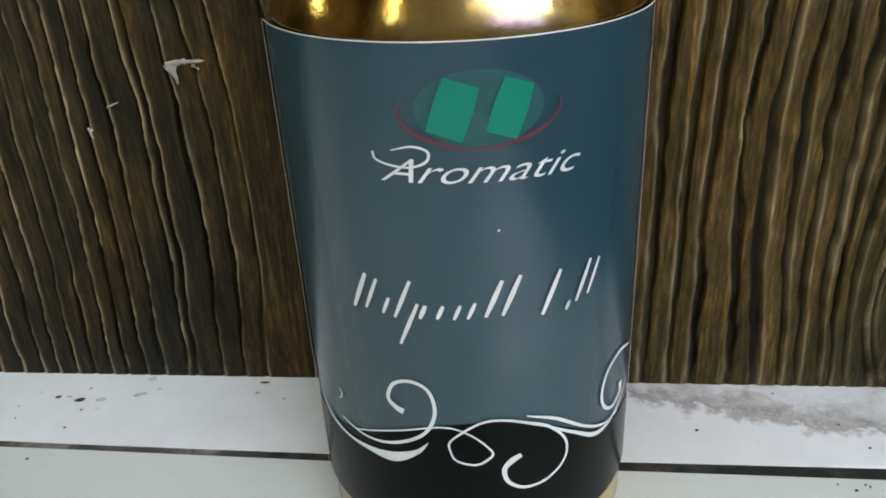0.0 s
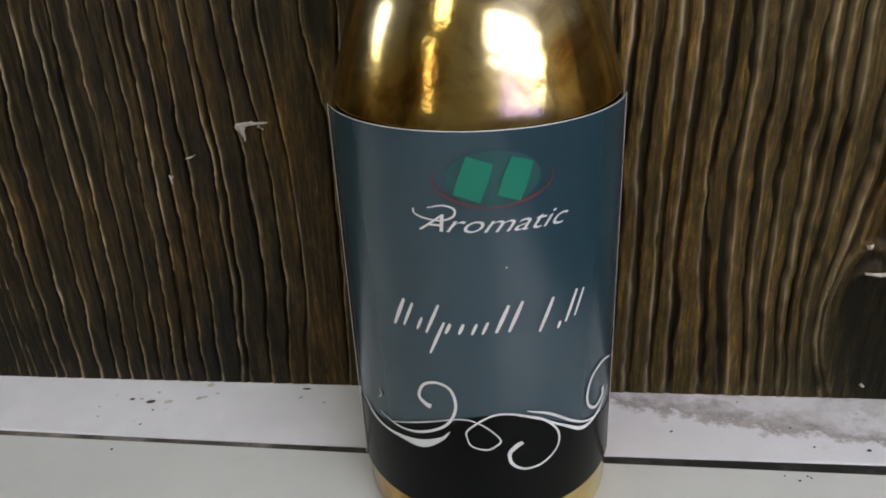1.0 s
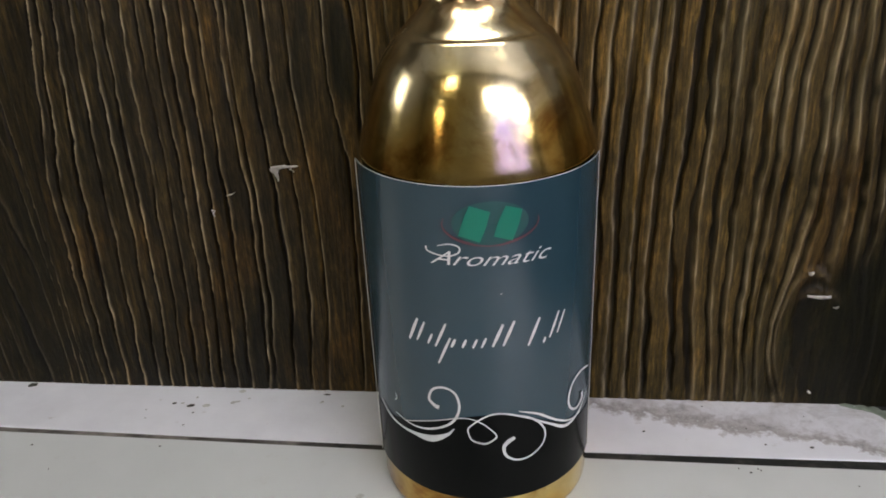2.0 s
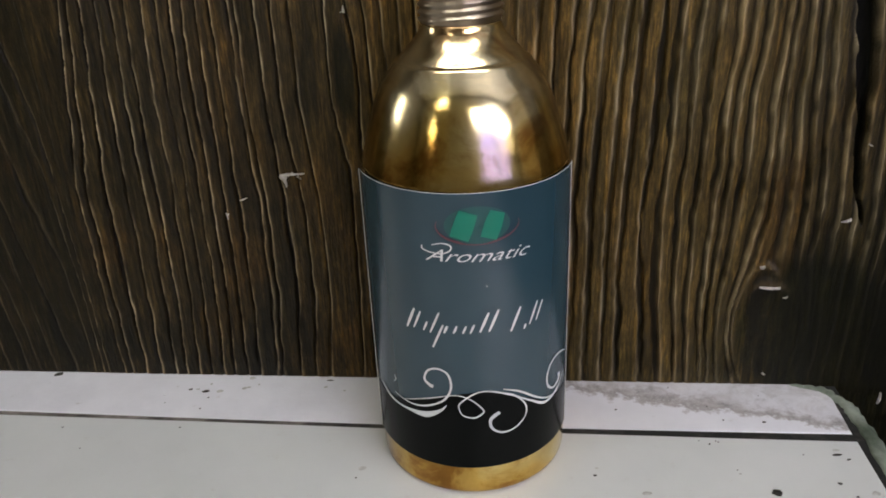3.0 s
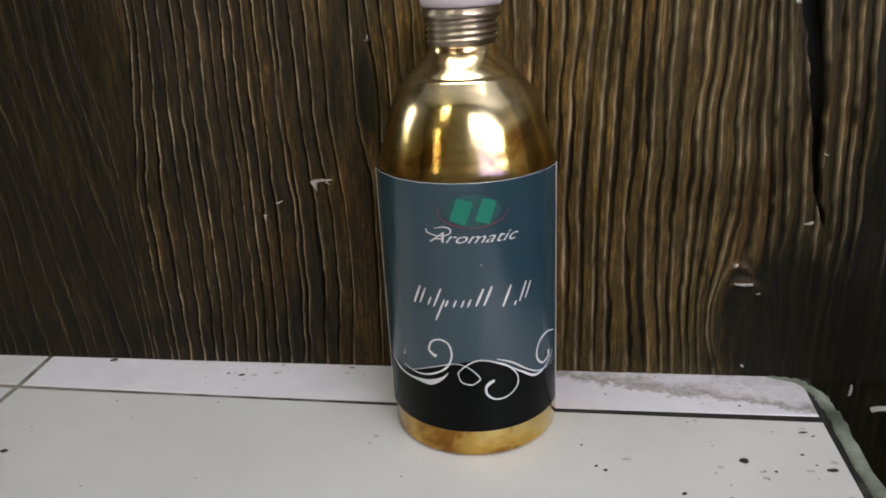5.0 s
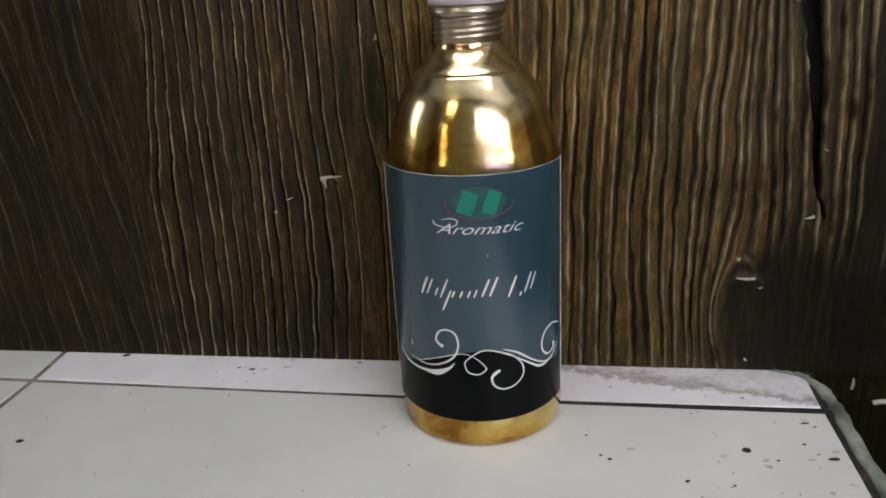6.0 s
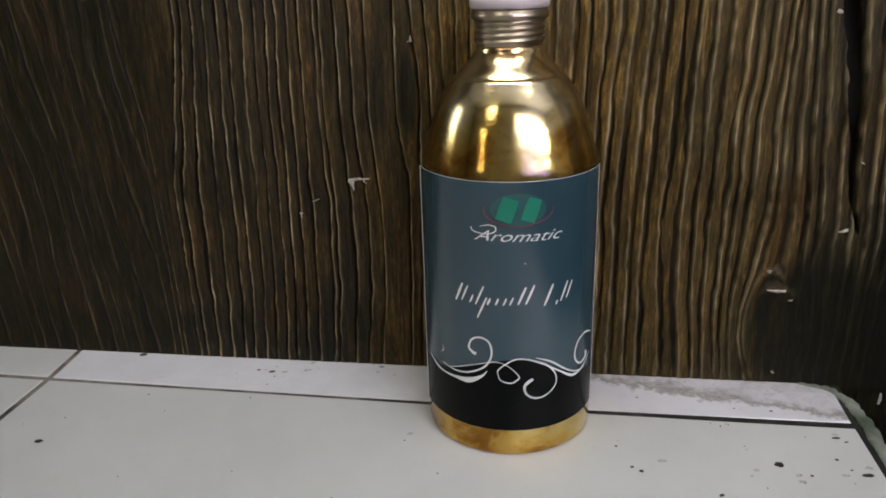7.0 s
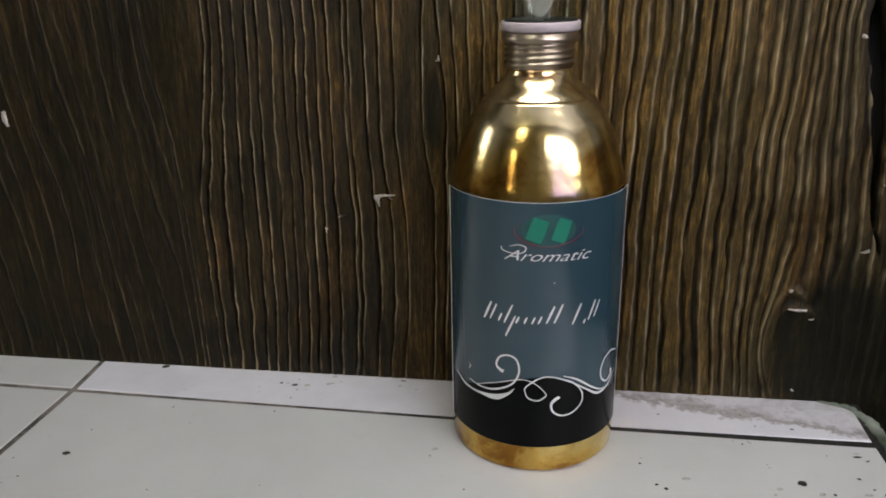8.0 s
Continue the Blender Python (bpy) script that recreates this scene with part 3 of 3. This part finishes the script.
# ---- the bottle ----
def bottle():
    e = tagged(new("bottle"), "gold aluminium bottle with slate blue label standing on the ledge", "bottle")
    profile = [(0.0, 0.0008), (0.028, 0.0008), (0.0305, 0.0), (0.0320, 0.0003), (0.0328, 0.0012), (0.0330, 0.0025), (0.0330, 0.1060)]
    shoulder = smooth_line([(0.0330, 0.1070), (0.0326, 0.1105), (0.0314, 0.1150), (0.0297, 0.1210), (0.0276, 0.1275), (0.0250, 0.1335), (0.0216, 0.1385), (0.0204, 0.1401), (0.0193, 0.1408), (0.0178, 0.1425), (0.0148, 0.1455), (0.0128, 0.1482), (0.0121, 0.1500)], 5)
    profile += [tuple(q) for q in shoulder] + [(0.0119, 0.1508), (0.0, 0.1508)]
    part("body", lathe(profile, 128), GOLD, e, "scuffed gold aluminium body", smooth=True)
    # screw thread of the neck: each turn climbs as it goes round
    neck = [(0.0119, 0.1500)]
    for k in range(4):
        z = 0.1515 + k * 0.0021
        neck += [(0.0117, z - 0.0004), (0.0125, z + 0.0003), (0.0127, z + 0.0007), (0.0125, z + 0.0011), (0.0117, z + 0.0015)]
    neck += [(0.0119, 0.1600)]
    part("thread", lathe(neck, 96, lambda s: 0.0007 * math.sin(2 * math.pi * s + 0.6)), SILVER, e, "bare silver screw thread", smooth=True)
    part("collar", lathe([(0.0119, 0.1594), (0.0134, 0.1598), (0.0139, 0.1604), (0.0140, 0.1612), (0.0137, 0.1620), (0.0134, 0.1624), (0.0134, 0.1634), (0.0, 0.1634)], 96), SILVER, e, "shiny silver collar", smooth=True)
    part("seal_ring", lathe([(0.0, 0.1635), (0.0136, 0.1635), (0.0141, 0.1639), (0.0142, 0.1662), (0.0139, 0.1668), (0.0, 0.1668)], 96), SEAL, e, "white plastic ring", smooth=True)
    cap = part("cap", lathe([(0.0134, 0.1669), (0.0136, 0.1672), (0.0136, 0.1980), (0.0130, 0.1990), (0.0002, 0.1992), (0.0002, 0.1980), (0.0122, 0.1978), (0.0125, 0.1970), (0.0125, 0.1670)], 96, loop=True), CLEAR, e, "clear plastic cap", smooth=True)
    part("liner", lathe([(0.0, 0.1668), (0.0131, 0.1668), (0.0131, 0.1673), (0.0128, 0.1675), (0.0, 0.1675)], 64), DARK, e, "dark disc under the clear cap", smooth=True)
    part("nozzle", lathe([(0.0, 0.1674), (0.0030, 0.1674), (0.0029, 0.1700), (0.0034, 0.1703), (0.0034, 0.1760), (0.0026, 0.1790), (0.0, 0.1792)], 40), DARK, e, "dark dropper nozzle", smooth=True)

    lo, hi = -70.0, 80.0
    z0, z1 = 0.0118, 0.1090
    label = part("label", patch(lo, hi, lambda a: z0, lambda a: z1, 0.00025, 90, 10), NAVY, e, "glossy slate blue paper label", smooth=True)
    # thin cut edges of the paper
    bm = bmesh.new()
    ribbon(bm, [(lo, z1), ((lo + hi) / 2, z1), (hi, z1)], [0.00022] * 3, 0.0005, 40)
    ribbon(bm, [(lo + 0.5, z0), (lo + 0.5, (z0 + z1) / 2), (lo + 0.5, z1)], [0.0016] * 3, 0.0007, 8)
    ribbon(bm, [(hi - 1.2, z0), (hi - 1.2, (z0 + z1) / 2), (hi - 1.2, z1)], [0.0016] * 3, 0.0005, 8)
    part("cut_edge", bm, WHITE, label, "thin white cut paper edge")
    # black lower band with a waving upper limit
    wave = smooth_line([(lo, 0.0322), (-51, 0.0322), (-38, 0.0342), (-21.5, 0.0380), (-6, 0.0408), (6.6, 0.0419), (15.4, 0.0419), (26.7, 0.0391), (40, 0.0348), (50, 0.0312), (62, 0.0300), (hi, 0.0296)], 10)
    wa, wz = np.array([q[0] for q in wave]), np.array([q[1] for q in wave])
    part("band", patch(lo + 0.4, hi - 0.4, lambda a: z0 + 0.0002, lambda a: float(np.interp(a, wa, wz)), 0.0004, 120, 6), BLACK, label, "black printed lower band", smooth=True)
    L = 0.0006

    def stroke(name, points, widths, mat=WHITE, words="", lift=L):
        bm = bmesh.new()
        ribbon(bm, points, [w * 0.86 for w in widths], lift)
        return part(name, bm, mat, label, words)

    # ornamental swirls
    stroke("swirl", [(-17.2, 0.0432), (-19.5, 0.0437), (-22.2, 0.0456), (-19.8, 0.0490), (-13.9, 0.0502), (-8.6, 0.0485), (-7.2, 0.0436), (-11.5, 0.0386), (-22.0, 0.0351), (-32.9, 0.0340), (-45.0, 0.0350)],
           [0.0016, 0.0013, 0.0009, 0.0008, 0.0008, 0.0008, 0.0008, 0.0008, 0.0008, 0.0006, 0.0003])
    stroke("swirl", [(-60.0, 0.0345), (-51.0, 0.0320), (-42.0, 0.0312), (-33.0, 0.0312), (-22.6, 0.0316), (-14.0, 0.0342), (-9.9, 0.0368)],
           [0.0004, 0.0012, 0.0009, 0.0013, 0.0026, 0.0012, 0.0002])
    stroke("swirl", [(-38.0, 0.0342), (-21.5, 0.0380), (-5.8, 0.0408), (3.0, 0.0394), (9.9, 0.0352), (8.0, 0.0332), (4.3, 0.0323), (-1.0, 0.0332), (-2.9, 0.0352), (-2.5, 0.0380), (6.6, 0.0419), (15.4, 0.0419), (26.7, 0.0391)],
           [0.0003, 0.0004, 0.0004, 0.0004, 0.0005, 0.0006, 0.0006, 0.0005, 0.0004, 0.0005, 0.0006, 0.0006, 0.0008])
    stroke("swirl", [(15.4, 0.0419), (26.7, 0.0391), (33.5, 0.0350), (35.2, 0.0313), (33.0, 0.0282), (27.0, 0.0258), (20.0, 0.0255), (14.8, 0.0275), (13.6, 0.0306), (16.0, 0.0325), (19.0, 0.0335)],
           [0.0005, 0.0007, 0.0006, 0.0006, 0.0006, 0.0007, 0.0008, 0.0009, 0.0011, 0.0015, 0.0012])
    stroke("swirl", [(20.9, 0.0422), (30.8, 0.0397), (42.7, 0.0346), (52.0, 0.0318), (62.0, 0.0312)], [0.0003, 0.0008, 0.0007, 0.0006, 0.0003])
    stroke("swirl", [(26.7, 0.0391), (37.7, 0.0347), (48.8, 0.0308), (60.0, 0.0318), (70.0, 0.0360)], [0.0005, 0.0008, 0.0012, 0.0009, 0.0003])
    stroke("swirl", [(63.5, 0.0378), (63.5, 0.0355), (57.5, 0.0340), (52.0, 0.0362), (50.6, 0.0400), (54.0, 0.0442), (62.0, 0.0458), (72.0, 0.0440)],
           [0.0018, 0.0013, 0.0009, 0.0009, 0.0009, 0.0009, 0.0009, 0.0004])
    stroke("swirl", [(-44.5, 0.0420), (-43.5, 0.0405), (-45.5, 0.0392)], [0.0002, 0.0004, 0.0002])

    # the word on the label
    cu = bpy.data.curves.new("word", "FONT")
    cu.body, cu.size, cu.shear, cu.align_x, cu.offset, cu.space_character, cu.resolution_u = "Aromatic", 0.0076, 0.5, "LEFT", -0.00004, 1.0, 4
    ob = new("word", cu)
    me = bpy.data.meshes.new_from_object(ob.evaluated_get(bpy.context.evaluated_depsgraph_get()))
    bpy.data.objects.remove(ob)
    xs = [v.co.x for v in me.vertices]
    w0, w1 = min(xs), max(xs)
    bm = bmesh.new()
    bm.from_mesh(me)
    bpy.data.meshes.remove(me)
    for v in bm.verts:
        s = (v.co.x - w0) / (w1 - w0)
        v.co = on_bottle(-17.5 + 54.5 * s, 0.0880 + v.co.y * 0.74 - 0.0004 * s, L)
    part("lettering", bm, WHITE, label, "silver-white slanted lettering")
    stroke("flourish", [(-19.3, 0.0926), (-18.6, 0.0914), (-14.5, 0.0906), (-9.0, 0.0904), (-4.8, 0.0914), (-4.4, 0.0930), (-8.5, 0.0937), (-14.0, 0.0930)], [0.0005, 0.0004, 0.0004, 0.0004, 0.0005, 0.0005, 0.0004, 0.0002])

    # brand line: plain slanted bars of its size
    for a, zb, zt, w in ((-28.5, 0.0634, 0.0706, 0.0013), (-24.5, 0.0638, 0.0700, 0.0010), (-19.8, 0.0636, 0.0668, 0.0009), (-14.5, 0.0632, 0.0706, 0.0010), (-13.0, 0.0580, 0.0664, 0.0010),
                         (-8.6, 0.0636, 0.0662, 0.0011), (-3.6, 0.0637, 0.0663, 0.0010), (1.2, 0.0637, 0.0664, 0.0009), (5.2, 0.0638, 0.0668, 0.0009),
                         (11.5, 0.0640, 0.0706, 0.0012), (16.5, 0.0640, 0.0712, 0.0012), (28.5, 0.0628, 0.0706, 0.0012), (34.0, 0.0624, 0.0640, 0.0010), (39.5, 0.0634, 0.0706, 0.0011), (43.5, 0.0640, 0.0702, 0.0009)):
        tilt = (zt - zb) * 0.42 / R * 57.3
        stroke("printed_bar", [(a - tilt / 2, zb), (a, (zb + zt) / 2), (a + tilt / 2, zt)], [w * 0.55, w * 0.85, w * 0.6])

    # emblem: plain green shapes over a dull red oval line
    oval = [(9.5 + 21.0 * math.cos(s), 0.0990 + 0.0056 * math.sin(s)) for s in [math.radians(k) for k in range(165, 380, 12)]]
    stroke("oval", oval, [0.0002 + 0.0007 * math.sin(math.pi * i / (len(oval) - 1)) for i in range(len(oval))], RED, "dull red oval line", 0.00045)
    bm = bmesh.new()
    ring = [(9.2 + 16.5 * math.cos(s), 0.0992 + 0.0058 * math.sin(s)) for s in [2 * math.pi * k / 48 for k in range(48)]]
    mid = bm.verts.new(on_bottle(9.2, 0.0992, 0.0005))
    vs = [bm.verts.new(on_bottle(a, z, 0.0005)) for a, z in ring]
    for i in range(48):
        bm.faces.new((mid, vs[i], vs[(i + 1) % 48]))
    part("halo", bm, HALO, label, "deep green emblem ground")
    stroke("emblem_shape", [(0.0, 0.0952), (2.4, 0.0992), (4.8, 0.1032)], [0.0064, 0.0068, 0.0062], GREEN, "green slanted emblem block", 0.0007)
    stroke("emblem_shape", [(14.4, 0.0950), (16.8, 0.0990), (19.2, 0.1030)], [0.0056, 0.0060, 0.0052], GREEN, "green slanted emblem block", 0.0007)
    stroke("printed_dot", [(13.0, 0.0795), (13.6, 0.0797)], [0.0004, 0.0003])
    return e


bottle()

# ---- small things ----
def blob(bm, x, y, sx, sy, h, seed):
    rnd = random.Random(seed)
    n, turn = 14, rnd.uniform(0, 3.14)
    mid = bm.verts.new((x, y, h))
    rim, base = [], []
    for k in range(n):
        a = 2 * math.pi * k / n
        f = rnd.uniform(0.85, 1.12)
        px, py = sx * f * math.cos(a), sy * f * math.sin(a)
        q = (x + px * math.cos(turn * 0.2) - py * math.sin(turn * 0.2), y + px * math.sin(turn * 0.2) + py * math.cos(turn * 0.2))
        base.append(bm.verts.new((*q, 0.00002)))
        rim.append(bm.verts.new((x + (q[0] - x) * 0.7, y + (q[1] - y) * 0.7, h * 0.8)))
    for k in range(n):
        j = (k + 1) % n
        bm.faces.new((base[k], base[j], rim[j], rim[k]))
        bm.faces.new((rim[k], rim[j], mid))


def drop(x, y, sx, sy, seed):
    bm = bmesh.new()
    blob(bm, 0, 0, sx, sy, min(sx, sy) * 0.35, seed)
    ob = tagged(part("dirt_drop", bm, SPECK, smooth=True), "small dried dark drop stuck on the white tile", "dirt", "drops on the ledge")
    ob.location = (x, y, 0.0001)


for k, (x, y, sx, sy) in enumerate((
        (0.1022, -0.0278, 0.0019, 0.0016), (0.0432, -0.0220, 0.0006, 0.0005), (0.0483, -0.0349, 0.0008, 0.0006), (0.0515, -0.0371, 0.0008, 0.0008), (0.0781, -0.0483, 0.0011, 0.0007),
        (0.0939, -0.0496, 0.0006, 0.0005), (0.1122, -0.0335, 0.0007, 0.0006), (0.1240, -0.0225, 0.0008, 0.0006), (0.1274, -0.0286, 0.0006, 0.0004), (0.1281, -0.0078, 0.0018, 0.0006),
        (0.1322, -0.0312, 0.0022, 0.0011), (0.1081, 0.0098, 0.0008, 0.0005), (0.0542, 0.0155, 0.0006, 0.0004), (-0.1836, 0.0326, 0.0020, 0.0014), (-0.1199, 0.0233, 0.0009, 0.0006),
        (-0.1129, 0.0222, 0.0016, 0.0009), (-0.0621, 0.0316, 0.0015, 0.0005), (-0.1890, -0.0429, 0.0018, 0.0013), (0.1312, -0.0102, 0.0009, 0.0004))):
    drop(x, y, sx, sy, 50 + k)

rnd = random.Random(5)
bm = bmesh.new()
for k in range(40):
    x = rnd.choice((rnd.uniform(0.07, 0.135), rnd.uniform(-0.21, 0.13)))
    y = rnd.uniform(-0.075, 0.0) if rnd.random() < 0.7 else rnd.uniform(0.008, 0.032)
    if math.hypot(x, y) > 0.036:
        blob(bm, x, y, rnd.uniform(0.00018, 0.0005), rnd.uniform(0.00015, 0.0004), 0.0002, 100 + k)
smears = bmesh.new()
for x, y in ((0.0598, -0.0299), (0.1078, -0.0335), (0.1079, -0.0373), (0.1243, -0.0320), (0.1340, -0.0267), (0.1343, -0.0460), (0.1257, -0.0510), (0.0933, -0.0321), (-0.1069, 0.0226), (-0.0973, 0.0250), (-0.0961, 0.0324), (-0.0386, -0.0217)):
    blob(smears, x, y, rnd.uniform(0.0010, 0.0017), rnd.uniform(0.0008, 0.0012), 0.00008, int(9000 * abs(x)))
for k in range(12):
    x = rnd.choice((rnd.uniform(0.085, 0.134), rnd.uniform(0.04, 0.134), rnd.uniform(-0.13, -0.05)))
    y = rnd.uniform(-0.06, -0.004) if x > 0 else rnd.uniform(0.016, 0.030)
    if math.hypot(x, y) > 0.037:
        blob(smears, x, y, rnd.uniform(0.0004, 0.0013), rnd.uniform(0.0003, 0.0007), 0.00008, 300 + k)
tagged(part("dirt_smudges", smears, SMUDGE), "faint grey smudges of dirt on the white tiles", "dirt", kind="stuff")
tagged(part("dirt_specks", bm, SPECK), "scattered dark specks of dirt on the white tiles", "dirt", kind="stuff")


def flake_or_glint(x, z, slivers):
    """Slivers of torn pale fibre, or highlights built as slivers, that stick out of the wooden wall; each is start,
    end and two widths.
    """
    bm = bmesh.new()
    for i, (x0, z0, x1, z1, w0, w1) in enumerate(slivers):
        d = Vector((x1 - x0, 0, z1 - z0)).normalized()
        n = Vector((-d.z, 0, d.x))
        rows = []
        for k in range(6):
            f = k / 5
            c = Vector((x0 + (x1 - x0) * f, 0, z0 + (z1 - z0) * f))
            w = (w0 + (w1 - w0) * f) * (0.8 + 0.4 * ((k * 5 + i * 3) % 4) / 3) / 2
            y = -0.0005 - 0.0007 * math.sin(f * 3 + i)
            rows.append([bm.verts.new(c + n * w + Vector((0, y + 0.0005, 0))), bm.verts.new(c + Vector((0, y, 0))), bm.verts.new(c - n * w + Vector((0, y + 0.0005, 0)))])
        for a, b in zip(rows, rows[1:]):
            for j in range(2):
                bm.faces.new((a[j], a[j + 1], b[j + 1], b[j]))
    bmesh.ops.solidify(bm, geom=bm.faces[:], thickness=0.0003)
    ob = tagged(part("flake_or_glint", bm, FIBRE_GLINT), "pale sliver on the wooden wall, a torn flake or a built glint", "flake")
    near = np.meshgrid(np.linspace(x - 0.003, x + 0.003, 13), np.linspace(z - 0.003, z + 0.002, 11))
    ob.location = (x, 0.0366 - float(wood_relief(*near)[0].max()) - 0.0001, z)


flake_or_glint(-0.0680, 0.0900, [(-0.0042, 0.0010, 0.0010, 0.0016, 0.0010, 0.0014), (0.0005, 0.0016, 0.0052, 0.0014, 0.0012, 0.0004), (-0.0030, 0.0010, -0.0024, -0.0040, 0.0030, 0.0003), (0.0022, 0.0006, 0.0036, -0.0006, 0.0010, 0.0004)])
flake_or_glint(-0.0955, 0.0745, [(-0.0006, 0.0008, 0.0008, 0.0004, 0.0010, 0.0006), (0.0002, 0.0004, -0.0001, -0.0020, 0.0008, 0.0002)])
flake_or_glint(-0.0880, 0.0812, [(-0.0016, -0.0005, 0.0018, 0.0008, 0.0006, 0.0003)])
# the next four are highlights on the glossy wood, built as pale slivers
flake_or_glint(0.1105, 0.0450, [(-0.0038, 0.0001, 0.0038, -0.0001, 0.0010, 0.0014)])
flake_or_glint(0.1068, 0.0536, [(-0.0009, -0.0002, 0.0009, 0.0003, 0.0015, 0.0012)])
flake_or_glint(0.1340, 0.0718, [(-0.0020, -0.0006, 0.0015, 0.0004, 0.0005, 0.0018)])
flake_or_glint(0.1206, 0.1578, [(-0.0010, 0.0003, 0.0010, -0.0006, 0.0016, 0.0010)])
flake_or_glint(0.1370, 0.1000, [(-0.0008, 0.0004, 0.0008, -0.0004, 0.0006, 0.0004)])
flake_or_glint(0.1600, -0.0060, [(0.0001, 0.0030, -0.0002, -0.0026, 0.0010, 0.0014)])
# two sparkles by the knot, also built as slivers
flake_or_glint(0.1137, 0.0052, [(-0.0006, 0.0006, 0.0007, -0.0004, 0.0010, 0.0006)])
flake_or_glint(0.1172, 0.0400, [(-0.0010, -0.0001, 0.0009, 0.0004, 0.0005, 0.0007)])
flake_or_glint(-0.0425, 0.1500, [(0.0001, 0.0016, 0.0002, -0.0010, 0.0003, 0.0011), (-0.0010, -0.0008, 0.0006, -0.0002, 0.0004, 0.0004)])
flake_or_glint(-0.2440, 0.1240, [(-0.0020, 0.0030, -0.0010, -0.0040, 0.0030, 0.0020)])


def cable():
    cu = bpy.data.curves.new("cable", "CURVE")
    cu.dimensions, cu.bevel_depth, cu.bevel_resolution = "3D", 0.0011, 4
    sp = cu.splines.new("NURBS")
    pts = [(0.166, 0.026, -0.010), (0.172, 0.024, -0.006), (0.180, 0.022, -0.012), (0.188, 0.022, -0.030), (0.190, 0.024, -0.080), (0.188, 0.030, -0.20), (0.19, 0.03, -0.88)]
    sp.points.add(len(pts) - 1)
    for p, q in zip(sp.points, pts):
        p.co = (*q, 1)
    sp.use_endpoint_u, sp.order_u = True, 4
    ob = new("cable", cu)
    me = bpy.data.meshes.new_from_object(ob.evaluated_get(bpy.context.evaluated_depsgraph_get()))
    bpy.data.objects.remove(ob)
    me.materials.clear()
    me.materials.append(CABLE)
    me.polygons.foreach_set("use_smooth", [True] * len(me.polygons))
    tagged(new("cable", me), "pale grey cable curling down beyond the end of the ledge", "cable")


cable()
